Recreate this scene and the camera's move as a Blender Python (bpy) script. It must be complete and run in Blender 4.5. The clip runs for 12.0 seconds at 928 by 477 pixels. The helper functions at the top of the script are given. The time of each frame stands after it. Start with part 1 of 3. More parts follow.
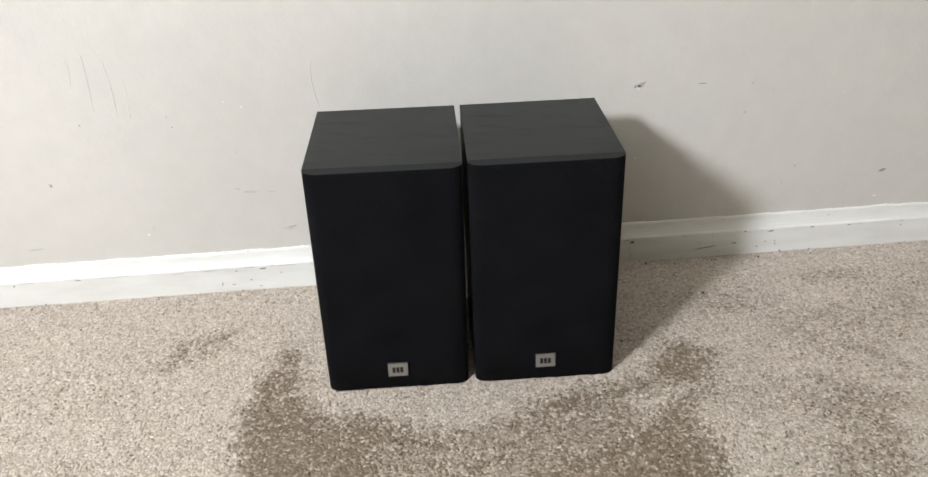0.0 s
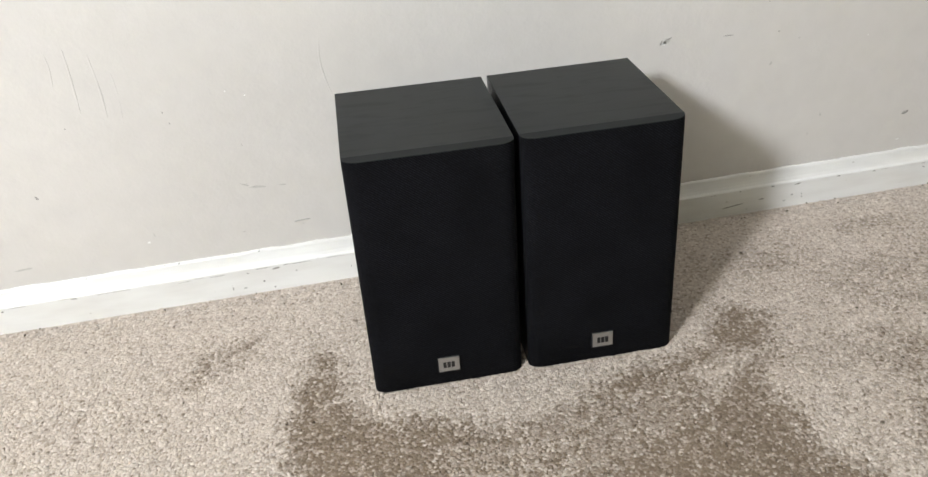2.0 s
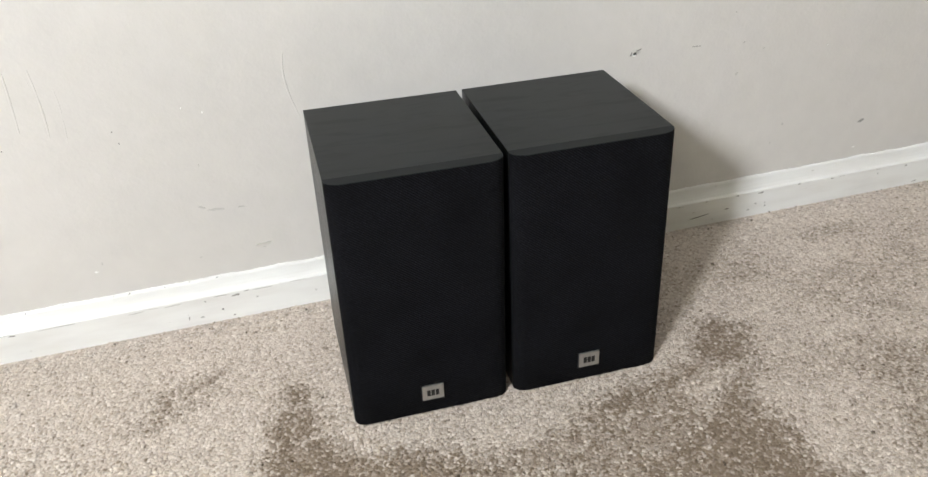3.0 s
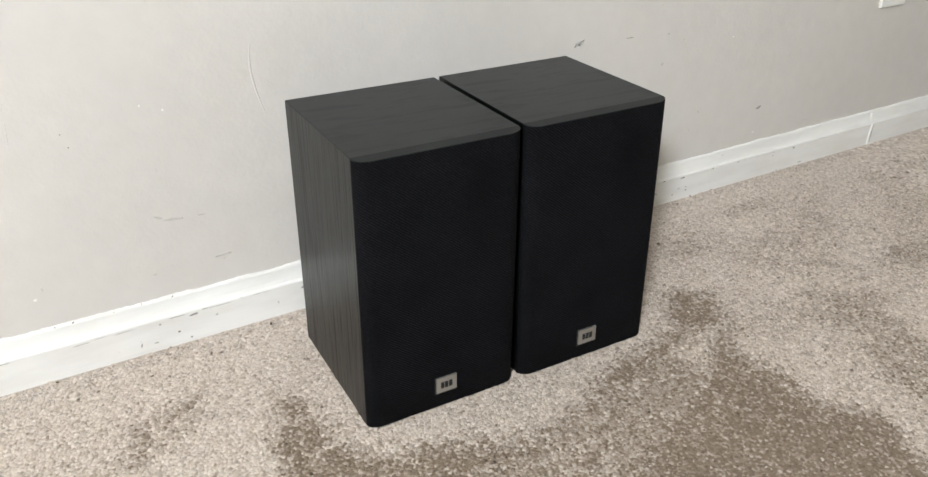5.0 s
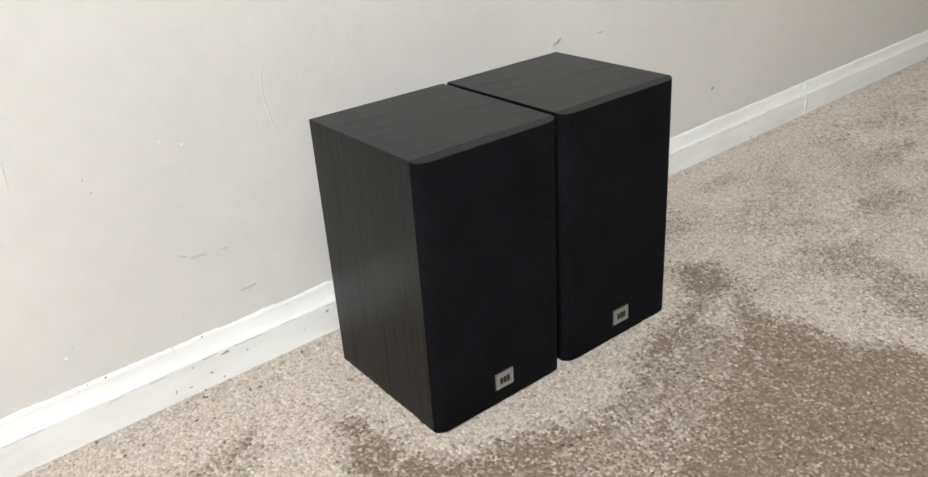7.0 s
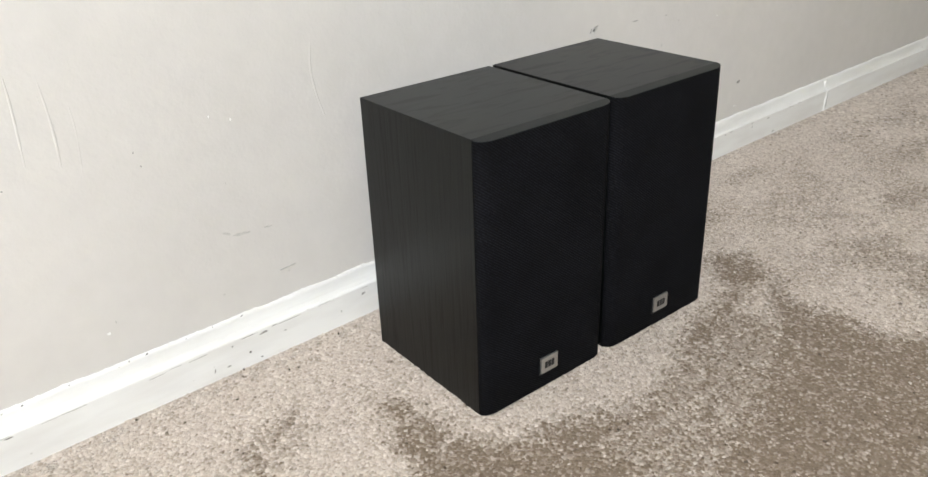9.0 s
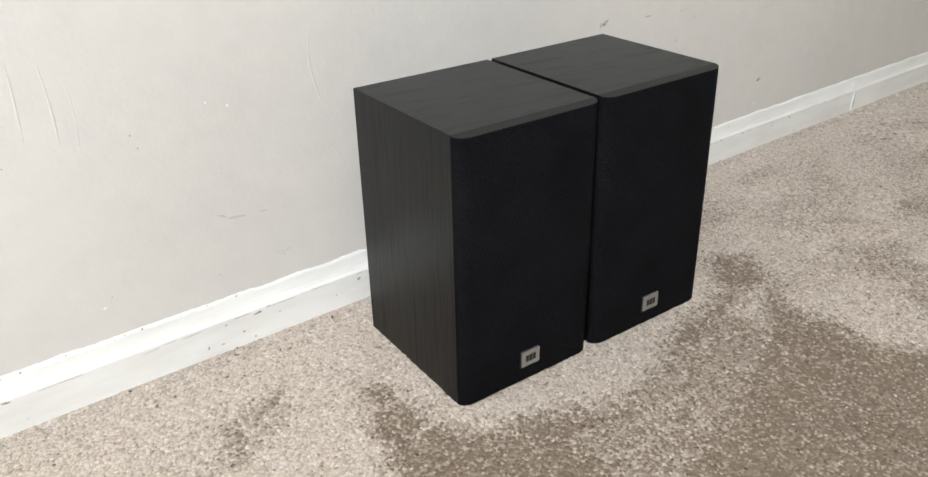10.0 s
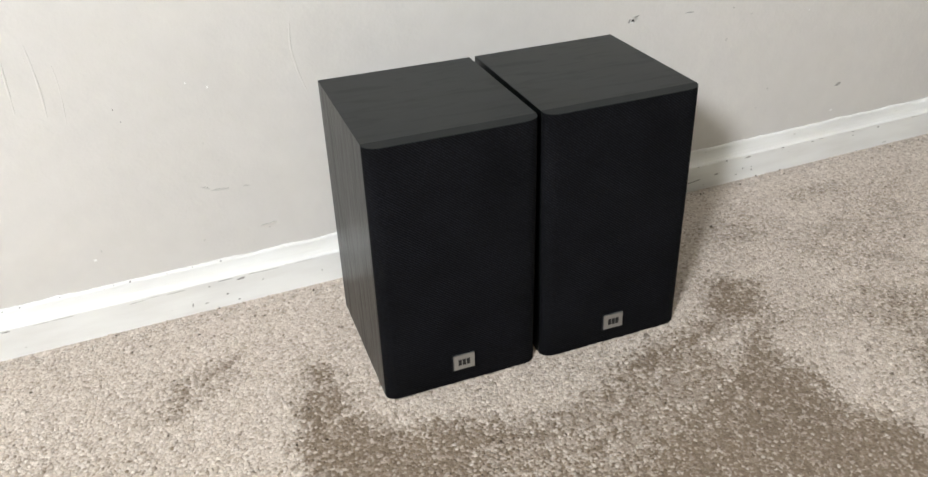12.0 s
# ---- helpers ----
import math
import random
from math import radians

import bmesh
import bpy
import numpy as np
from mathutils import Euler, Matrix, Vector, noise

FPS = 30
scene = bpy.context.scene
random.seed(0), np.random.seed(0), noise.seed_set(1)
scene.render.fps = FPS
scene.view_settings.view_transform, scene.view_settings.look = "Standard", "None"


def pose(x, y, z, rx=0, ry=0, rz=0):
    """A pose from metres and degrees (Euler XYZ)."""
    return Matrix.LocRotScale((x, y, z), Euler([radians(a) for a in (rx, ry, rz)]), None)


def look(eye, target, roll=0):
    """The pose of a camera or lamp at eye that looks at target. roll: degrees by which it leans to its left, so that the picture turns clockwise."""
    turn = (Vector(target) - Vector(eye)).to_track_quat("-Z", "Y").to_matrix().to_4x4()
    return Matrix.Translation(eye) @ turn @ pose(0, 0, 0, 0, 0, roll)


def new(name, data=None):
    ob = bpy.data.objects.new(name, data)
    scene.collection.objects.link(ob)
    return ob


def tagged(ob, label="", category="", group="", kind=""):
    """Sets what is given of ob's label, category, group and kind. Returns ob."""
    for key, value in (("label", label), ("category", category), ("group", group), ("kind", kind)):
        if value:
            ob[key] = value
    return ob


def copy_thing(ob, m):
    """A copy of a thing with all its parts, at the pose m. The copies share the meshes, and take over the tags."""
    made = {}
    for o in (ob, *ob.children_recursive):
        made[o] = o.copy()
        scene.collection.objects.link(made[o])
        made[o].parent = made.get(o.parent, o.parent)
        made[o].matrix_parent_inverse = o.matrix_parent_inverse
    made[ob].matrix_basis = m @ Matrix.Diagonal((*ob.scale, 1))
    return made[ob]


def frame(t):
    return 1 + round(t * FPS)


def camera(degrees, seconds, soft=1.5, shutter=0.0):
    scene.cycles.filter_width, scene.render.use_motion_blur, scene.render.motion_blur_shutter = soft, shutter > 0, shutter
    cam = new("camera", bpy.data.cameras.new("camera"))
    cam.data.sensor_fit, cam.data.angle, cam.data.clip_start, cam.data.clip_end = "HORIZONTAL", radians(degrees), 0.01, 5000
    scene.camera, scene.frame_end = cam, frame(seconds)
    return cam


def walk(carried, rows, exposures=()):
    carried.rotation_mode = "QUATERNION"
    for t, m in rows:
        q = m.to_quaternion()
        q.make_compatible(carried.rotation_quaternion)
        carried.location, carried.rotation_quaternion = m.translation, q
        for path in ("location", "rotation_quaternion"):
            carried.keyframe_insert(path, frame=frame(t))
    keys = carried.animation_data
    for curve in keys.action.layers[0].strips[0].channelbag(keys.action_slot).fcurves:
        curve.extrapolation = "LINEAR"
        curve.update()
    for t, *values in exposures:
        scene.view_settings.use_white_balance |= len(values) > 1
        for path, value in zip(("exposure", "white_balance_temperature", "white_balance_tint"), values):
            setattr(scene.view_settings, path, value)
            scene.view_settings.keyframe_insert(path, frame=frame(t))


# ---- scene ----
cam = camera(59.5, 12.0)
PATH = [
    (0, (0.14, 0.156, 0.727), (0.229, 1.883, -0.278), -2.6),
    (0.5, (0.105, 0.167, 0.712), (0.248, 1.895, -0.286), -1.7),
    (1, (0.08, 0.184, 0.71), (0.265, 1.893, -0.311), -2.9),
    (1.5, (0.047, 0.212, 0.71), (0.248, 1.898, -0.347), -3.8),
    (2, (0.017, 0.239, 0.706), (0.243, 1.915, -0.361), -5.0),
    (2.5, (-0.022, 0.262, 0.701), (0.31, 1.925, -0.36), -3.9),
    (2.7, (-0.029, 0.279, 0.701), (0.336, 1.932, -0.363), -3.4),
    (4.3, (-0.187, 0.334, 0.657), (0.513, 1.907, -0.361), -1.5),
    (4.5, (-0.213, 0.342, 0.644), (0.529, 1.904, -0.361), -0.7),
    (5, (-0.257, 0.365, 0.633), (0.612, 1.881, -0.34), 0.1),
    (5.5, (-0.298, 0.377, 0.632), (0.645, 1.859, -0.325), -0.5),
    (6, (-0.329, 0.395, 0.629), (0.673, 1.845, -0.317), -2.2),
    (6.5, (-0.366, 0.416, 0.624), (0.688, 1.839, -0.305), -3.0),
    (7, (-0.402, 0.431, 0.611), (0.686, 1.839, -0.304), -3.9),
    (7.2, (-0.418, 0.436, 0.612), (0.673, 1.845, -0.298), -3.9),
    (8.8, (-0.468, 0.478, 0.6), (0.656, 1.859, -0.31), -2.4),
    (9, (-0.459, 0.474, 0.599), (0.652, 1.855, -0.327), -2.2),
    (9.5, (-0.44, 0.465, 0.605), (0.662, 1.841, -0.339), -1.5),
    (10, (-0.41, 0.429, 0.614), (0.601, 1.861, -0.349), -1.5),
    (10.5, (-0.363, 0.397, 0.633), (0.553, 1.885, -0.34), -2.2),
    (11, (-0.293, 0.367, 0.638), (0.511, 1.895, -0.371), -2.4),
    (11.5, (-0.227, 0.347, 0.648), (0.479, 1.909, -0.381), -2.2),
    (12, (-0.158, 0.325, 0.669), (0.428, 1.908, -0.404), -2.4),
]
walk(cam, [(t, look(eye, target, roll)) for t, eye, target, roll in PATH])


# ---- world and light ----
world = bpy.data.worlds.new("sky")
scene.world = world
world.use_nodes = True
wn = world.node_tree.nodes
sky = wn.new("ShaderNodeTexSky")
sky.sky_type, sky.sun_disc = "NISHITA", False
sky.sun_elevation, sky.sun_rotation = radians(40), radians(200)
wn["Background"].inputs["Strength"].default_value = 0.1
world.node_tree.links.new(sky.outputs["Color"], wn["Background"].inputs["Color"])

# the window in the slanting south-west wall: its centre, height over the floor, width and height
WIN_X, WIN_Y, WIN_Z, WIN_W, WIN_H = -1.89, -1.03, 2.08, 0.32, 0.46
EAST, SOUTH, NORTH, CEIL, BACKING = 5.0, -4.6, 1.3, 2.6, 0.0012
WEST = WIN_X + WIN_Y - NORTH
lamp = bpy.data.lights.new("window_light", "AREA")
lamp.shape, lamp.size, lamp.size_y, lamp.energy, lamp.color = "RECTANGLE", WIN_W, WIN_H, 163.0, (0.942, 0.98, 1.035)
daylight = new("window_light", lamp)
daylight.matrix_world = pose(WIN_X - 0.02, WIN_Y - 0.02, WIN_Z, 90, 0, -45)


# ---- materials ----
def material(name, rough=0.6, metal=0.0, spec=0.5):
    m = bpy.data.materials.new(name)
    m.use_nodes = True
    nt = m.node_tree
    b = nt.nodes["Principled BSDF"]
    b.inputs["Roughness"].default_value, b.inputs["Metallic"].default_value = rough, metal
    b.inputs["Specular IOR Level"].default_value = spec
    return m, nt, b


def coords(nt, scale=(1, 1, 1), space="Object", turn=(0, 0, 0)):
    tc, mp = nt.nodes.new("ShaderNodeTexCoord"), nt.nodes.new("ShaderNodeMapping")
    mp.inputs["Scale"].default_value = scale
    mp.inputs["Rotation"].default_value = [radians(a) for a in turn]
    nt.links.new(tc.outputs[space], mp.inputs["Vector"])
    return mp.outputs["Vector"]


def grain(nt, vec, scale, detail=3.0, rough=0.5, distort=0.0):
    n = nt.nodes.new("ShaderNodeTexNoise")
    n.inputs["Scale"].default_value, n.inputs["Detail"].default_value = scale, detail
    n.inputs["Roughness"].default_value, n.inputs["Distortion"].default_value = rough, distort
    nt.links.new(vec, n.inputs["Vector"])
    return n.outputs["Fac"]


def ramp(nt, fac, stops):
    r = nt.nodes.new("ShaderNodeValToRGB")
    el = r.color_ramp.elements
    while len(el) < len(stops):
        el.new(0.5)
    for e, (p, c) in zip(el, stops):
        e.position, e.color = p, (*c, 1) if len(c) == 3 else c
    nt.links.new(fac, r.inputs["Fac"])
    return r.outputs["Color"]


def mix(nt, a, b, fac, how="MIX"):
    m = nt.nodes.new("ShaderNodeMix")
    m.data_type, m.blend_type = "RGBA", how
    for sock, v in ((m.inputs["Factor"], fac), (m.inputs["A"], a), (m.inputs["B"], b)):
        if hasattr(v, "links"):
            nt.links.new(v, sock)
        elif isinstance(v, tuple):
            sock.default_value = (*v, 1)
        else:
            sock.default_value = v
    return m.outputs["Result"]


def bump(nt, b, height, strength, distance, after=None):
    n = nt.nodes.new("ShaderNodeBump")
    n.inputs["Strength"].default_value, n.inputs["Distance"].default_value = strength, distance
    nt.links.new(height, n.inputs["Height"])
    if after:
        nt.links.new(after, n.inputs["Normal"])
    nt.links.new(n.outputs["Normal"], b.inputs["Normal"])
    return n.outputs["Normal"]


def g(v):
    return (v, v, v)


def wall_paint():
    m, nt, b = material("greige_wall_paint", 0.55, spec=0.35)
    v = coords(nt)
    big = ramp(nt, grain(nt, v, 2.2, 4), [(0.3, (0.580, 0.561, 0.530)), (0.7, (0.631, 0.609, 0.577))])
    small = ramp(nt, grain(nt, v, 38, 5), [(0.3, g(0.96)), (0.7, g(1.0))])
    nt.links.new(mix(nt, big, small, 1.0, "MULTIPLY"), b.inputs["Base Color"])
    n = bump(nt, b, grain(nt, v, 18, 3), 0.3, 0.004)
    n = bump(nt, b, grain(nt, v, 75, 3), 0.22, 0.0015, n)
    bump(nt, b, grain(nt, v, 190, 2), 0.18, 0.0015, n)
    return m


def trim_paint():
    m, nt, b = material("white_trim_paint", 0.38)
    v = coords(nt, (0.6, 3, 3))
    tone = ramp(nt, grain(nt, v, 14, 5), [(0.3, (0.70, 0.69, 0.665)), (0.6, (0.78, 0.78, 0.76))])
    speck = ramp(nt, grain(nt, coords(nt, (0.5, 1, 1)), 160, 3), [(0.20, (0.55, 0.52, 0.48)), (0.27, g(1.0))])
    nt.links.new(mix(nt, tone, speck, 1.0, "MULTIPLY"), b.inputs["Base Color"])
    bump(nt, b, grain(nt, coords(nt, (0.3, 4, 4)), 60, 4), 0.25, 0.001)
    return m


def black_ash(name, stretch, lo, hi, lines, tint=(0.95, 1.04, 1.0), spec=0.5, wave=1.2):
    m, nt, b = material(name, 0.4, spec=spec)
    streak = grain(nt, coords(nt, stretch), 1.0, 4, 0.6, wave)
    pores = grain(nt, coords(nt, tuple((3.0 if s > 40 else 1.6) * s for s in stretch)), 1.0, 3, 0.55, 1.0)
    cloud = grain(nt, coords(nt), 11, 3)
    col = ramp(nt, streak, [(0.34, tuple(lo * t for t in tint)), (0.5, tuple((lo + hi) / 2 * t for t in tint)), (0.66, tuple(hi * t for t in tint))])
    col = mix(nt, col, ramp(nt, pores, [(0.40, g(0.42)), (0.47, g(1.0))]), lines, "MULTIPLY")
    nt.links.new(mix(nt, col, ramp(nt, cloud, [(0.3, g(0.8)), (0.7, g(1.05))]), 1.0, "MULTIPLY"), b.inputs["Base Color"])
    nt.links.new(ramp(nt, pores, [(0.38, g(0.36 + 0.17 * lines)), (0.5, g(0.32))]), b.inputs["Roughness"])
    n = bump(nt, b, streak, 0.25 * lines, 0.0007)
    bump(nt, b, pores, 0.45 * lines, 0.0004, n)
    return m


def grille_cloth():
    m, nt, b = material("black_grille_cloth", 0.9, spec=0.09)
    b.inputs["Sheen Weight"].default_value = 0.0
    w = nt.nodes.new("ShaderNodeTexWave")
    w.wave_type, w.bands_direction = "BANDS", "X"
    w.inputs["Scale"].default_value, w.inputs["Distortion"].default_value = 125.0, 0.8
    nt.links.new(coords(nt, (1, 1, 1), "Object", (0, 52, 0)), w.inputs["Vector"])
    fibre = grain(nt, coords(nt), 900, 2)
    blotch = ramp(nt, grain(nt, coords(nt), 16, 4), [(0.3, g(0.65)), (0.7, g(1.25))])
    col = ramp(nt, w.outputs["Fac"], [(0.2, (0.0012, 0.0013, 0.0017)), (0.8, (0.0072, 0.0074, 0.0092))])
    fuzz = ramp(nt, grain(nt, coords(nt), 420, 3), [(0.3, g(0.45)), (0.7, g(1.6))])
    nt.links.new(mix(nt, mix(nt, col, blotch, 1.0, "MULTIPLY"), fuzz, 1.0, "MULTIPLY"), b.inputs["Base Color"])
    n = bump(nt, b, w.outputs["Fac"], 0.3, 0.0006)
    bump(nt, b, fibre, 0.3, 0.0004, n)
    return m


def carpet_pile():
    m, nt, b = material("beige_cut_pile", 0.95, spec=0.1)
    b.inputs["Sheen Weight"].default_value, b.inputs["Sheen Roughness"].default_value = 0.25, 0.4
    geo, at = nt.nodes.new("ShaderNodeNewGeometry"), nt.nodes.new("ShaderNodeAttribute")
    at.attribute_name = "nap"
    yarn = ramp(nt, geo.outputs["Random Per Island"], [(0.0, (0.16, 0.13, 0.10)), (0.002, (0.16, 0.13, 0.10)), (0.004, (0.50, 0.424, 0.354)), (0.22, (0.575, 0.496, 0.422)), (0.7, (0.635, 0.558, 0.485)), (1.0, (0.73, 0.66, 0.592))])
    # darker look of turned pile, and some floor shade, put into the colour
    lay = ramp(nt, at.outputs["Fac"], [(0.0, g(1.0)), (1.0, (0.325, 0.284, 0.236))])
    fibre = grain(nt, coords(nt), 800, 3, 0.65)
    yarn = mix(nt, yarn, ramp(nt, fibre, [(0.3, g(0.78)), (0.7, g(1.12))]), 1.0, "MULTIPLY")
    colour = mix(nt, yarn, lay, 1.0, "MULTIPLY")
    nt.links.new(colour, b.inputs["Base Color"])
    lift, unit = nt.nodes.new("ShaderNodeVectorMath"), nt.nodes.new("ShaderNodeVectorMath")
    lift.operation, unit.operation = "ADD", "NORMALIZE"
    lift.inputs[1].default_value = (0, 0, 2.2)
    nt.links.new(geo.outputs["Normal"], lift.inputs[0])
    nt.links.new(lift.outputs["Vector"], unit.inputs[0])
    bump(nt, b, fibre, 0.6, 0.0006, unit.outputs["Vector"])
    return m


def carpet_backing():
    m, nt, b = material("carpet_far_pile", 0.95, spec=0.1)
    tone = ramp(nt, grain(nt, coords(nt), 7, 5), [(0.35, (0.46, 0.40, 0.345)), (0.65, (0.58, 0.515, 0.45))])
    tuft = grain(nt, coords(nt), 260, 3)
    nt.links.new(mix(nt, tone, ramp(nt, tuft, [(0.3, g(0.8)), (0.65, g(1.0))]), 1.0, "MULTIPLY"), b.inputs["Base Color"])
    bump(nt, b, tuft, 0.8, 0.006)
    return m


def plain(name, colour, rough, metal=0.0, vary=0.15, scale=120):
    m, nt, b = material(name, rough, metal)
    lo = tuple(c * (1 - vary) for c in colour)
    nt.links.new(ramp(nt, grain(nt, coords(nt), scale, 4), [(0.3, lo), (0.7, colour)]), b.inputs["Base Color"])
    bump(nt, b, grain(nt, coords(nt), scale * 4, 2), 0.15, 0.0004)
    return m


WALL, TRIM = wall_paint(), trim_paint()
# made-up colour for the unseen walls, to warm and dim their bounced light
OCHRE_BOUNCE = plain("ochre_bounce_tint", (0.47, 0.43, 0.22), 0.6, 0.0, 0.06, 12)
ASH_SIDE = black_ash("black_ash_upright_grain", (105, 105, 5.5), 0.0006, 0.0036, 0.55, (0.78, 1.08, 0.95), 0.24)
# same veneer; the sheen on top is put into this lighter, bluish base
ASH_TOP_LIT = black_ash("black_ash_cross_grain_lit", (8, 34, 34), 0.0094, 0.0128, 0.10, (0.86, 1.06, 1.10), 0.18, 2.4)
CLOTH, PILE, FAR_PILE = grille_cloth(), carpet_pile(), carpet_backing()
RIM = plain("satin_black_plastic", (0.0058, 0.0063, 0.0062), 0.62)
SILVER = plain("brushed_silver", (0.50, 0.49, 0.47), 0.38, 0.85, 0.1, 300)
INK = plain("black_ink", (0.012, 0.012, 0.012), 0.5)
PLASTIC = plain("white_plastic", (0.78, 0.78, 0.76), 0.35, 0.0, 0.03)
SCUFF = plain("dark_scuff", (0.11, 0.10, 0.085), 0.8, 0.0, 0.5, 400)
SMUDGE = plain("grey_smudge", (0.35, 0.34, 0.315), 0.75, 0.0, 0.4, 400)
SMEAR = plain("grey_smear", (0.51, 0.495, 0.465), 0.7, 0.0, 0.12, 250)
PLASTER = plain("bare_white_plaster", (0.86, 0.855, 0.83), 0.85, 0.0, 0.1, 200)
CEILING = plain("ceiling_white", (0.78, 0.77, 0.74), 0.85, 0.0, 0.04, 30)


# ---- mesh helpers ----
def box(bm, lo, hi, bevel=0.0, slot=0):
    m = Matrix.Translation([(a + b) / 2 for a, b in zip(lo, hi)]) @ Matrix.Diagonal([b - a for a, b in zip(lo, hi)] + [1])
    made = bmesh.ops.create_cube(bm, size=1, matrix=m)["verts"]
    if bevel:
        edges = list({e for v in made for e in v.link_edges})
        bmesh.ops.bevel(bm, geom=edges, offset=bevel, segments=2, affect="EDGES", profile=0.6)


def mesh_of(name, bm, mat, smooth=False):
    bmesh.ops.recalc_face_normals(bm, faces=bm.faces)
    me = bpy.data.meshes.new(name)
    bm.to_mesh(me)
    bm.free()
    for x in mat if isinstance(mat, (list, tuple)) else [mat]:
        me.materials.append(x)
    if smooth:
        me.shade_smooth()
    return me


def part(name, bm, mat, parent=None, label="", smooth=False):
    ob = new(name, mesh_of(name, bm, mat, smooth))
    ob.parent = parent
    return tagged(ob, label)


def extrude_x(bm, profile, x0, x1, n=1):
    """A bar along x with the profile [(y, z), ...]."""
    rings = []
    for i in range(n + 1):
        x = x0 + (x1 - x0) * i / n
        rings.append([bm.verts.new((x, y, z)) for y, z in profile])
    for a, b in zip(rings, rings[1:]):
        for i in range(len(profile)):
            j = (i + 1) % len(profile)
            bm.faces.new((a[i], a[j], b[j], b[i]))
    bm.faces.new(rings[0])
    bm.faces.new(rings[-1][::-1])


# ---- room ----
T = 0.12


def slab(name, boxes, mat, label, category):
    bm = bmesh.new()
    for lo, hi in boxes:
        box(bm, lo, hi)
    return tagged(part(name, bm, mat), label, category, kind="structure")


wall_north = slab("wall_north", [((WEST - 0.2, NORTH, BACKING), (EAST + T, NORTH + T, CEIL))], WALL, "scuffed greige painted wall with scratches and chipped spots", "wall")
slab("wall_east", [((EAST, SOUTH, BACKING), (EAST + T, NORTH, CEIL))], OCHRE_BOUNCE, "unseen wall closing the room, coloured ochre to tint the bounced light", "wall")
slab("wall_south", [((WIN_X + WIN_Y - SOUTH - 0.1, SOUTH - T, BACKING), (EAST + T, SOUTH, CEIL))], OCHRE_BOUNCE, "unseen wall closing the room, coloured ochre to tint the bounced light", "wall")
# slanting wall, unseen and added to aim the window light; built along its own x axis with the window at x = 0, then
# turned
z0, z1 = WIN_Z - WIN_H / 2, WIN_Z + WIN_H / 2
slant = slab("wall_southwest", [((-3.42, -T, BACKING), (-WIN_W / 2, 0, CEIL)), ((WIN_W / 2, -T, BACKING), (5.65, 0, CEIL)), ((-WIN_W / 2, -T, BACKING), (WIN_W / 2, 0, z0)), ((-WIN_W / 2, -T, z1), (WIN_W / 2, 0, CEIL))],
             OCHRE_BOUNCE, "unseen slanting wall added to aim the window light, with its opening", "wall")
slant.matrix_world = pose(WIN_X, WIN_Y, 0, 0, 0, -45)


def sheet(name, low, high, mat, label, category):
    """A slab over the plan of the room, whose south-west corner is cut off by the slanting wall."""
    cut = WIN_X + WIN_Y
    plan = [(WEST - 0.2, NORTH + T), (WEST - 0.2, NORTH), (cut - SOUTH - 0.1, SOUTH - T), (EAST + T, SOUTH - T), (EAST + T, NORTH + T)]
    bm = bmesh.new()
    a, b = [bm.verts.new((x, y, low)) for x, y in plan], [bm.verts.new((x, y, high)) for x, y in plan]
    for i in range(len(plan)):
        k = (i + 1) % len(plan)
        bm.faces.new((a[i], a[k], b[k], b[i]))
    bm.faces.new(a)
    bm.faces.new(b[::-1])
    return tagged(part(name, bm, mat), label, category, kind="structure")


sheet("ceiling", CEIL, CEIL + T, CEILING, "plain white painted ceiling", "ceiling")
sheet("floor", BACKING - 0.1, BACKING, FAR_PILE, "beige cut-pile carpet floor", "floor")

# ---- baseboard ----
BASE_Y, BASE_TOP, JOINT = NORTH - 0.014, 0.067, 1.211
profile = [(NORTH, BACKING), (BASE_Y, BACKING), (BASE_Y, 0.0455), (BASE_Y + 0.0010, 0.0472), (BASE_Y + 0.0036, 0.0488), (BASE_Y + 0.0062, 0.0530), (BASE_Y + 0.0082, 0.0580),
           (BASE_Y + 0.0096, 0.0625), (BASE_Y + 0.0106, 0.0655), (NORTH - 0.002, BASE_TOP), (NORTH, BASE_TOP)]
for a, b in ((WEST, JOINT - 0.001), (JOINT + 0.001, EAST)):
    bm = bmesh.new()
    extrude_x(bm, profile, a, b, 8)
    base = tagged(part("baseboard", bm, TRIM), "white painted wooden baseboard, scuffed, against carpet", "baseboard", kind="structure")
    if a == WEST:
        base_main = base
    else:
        base_far = base

# ---- loudspeakers ----
W, D, H, P, R = 0.1882, 0.1944, 0.3248, 0.0112, 0.0104
PLACES = ((0.0881, 1.0204, 0.0021, -0.77, 0.78, -0.75), (0.2856, 1.0167, 0.0012, -1.09, 0.16, -1.26))


DROP = 0.0016


def arc_plan(p, r, inset=0.0, n=6):
    """The rounded front of the grille seen from above, from its left end to its right end."""
    half = W / 2 - inset
    wide = 1.75 * r
    left = [(-half + wide - wide * math.cos(a), -(p - r) - r * math.sin(a)) for a in [math.pi / 2 * i / n for i in range(n + 1)]]
    return left + [(-x, y) for x, y in left[::-1]]


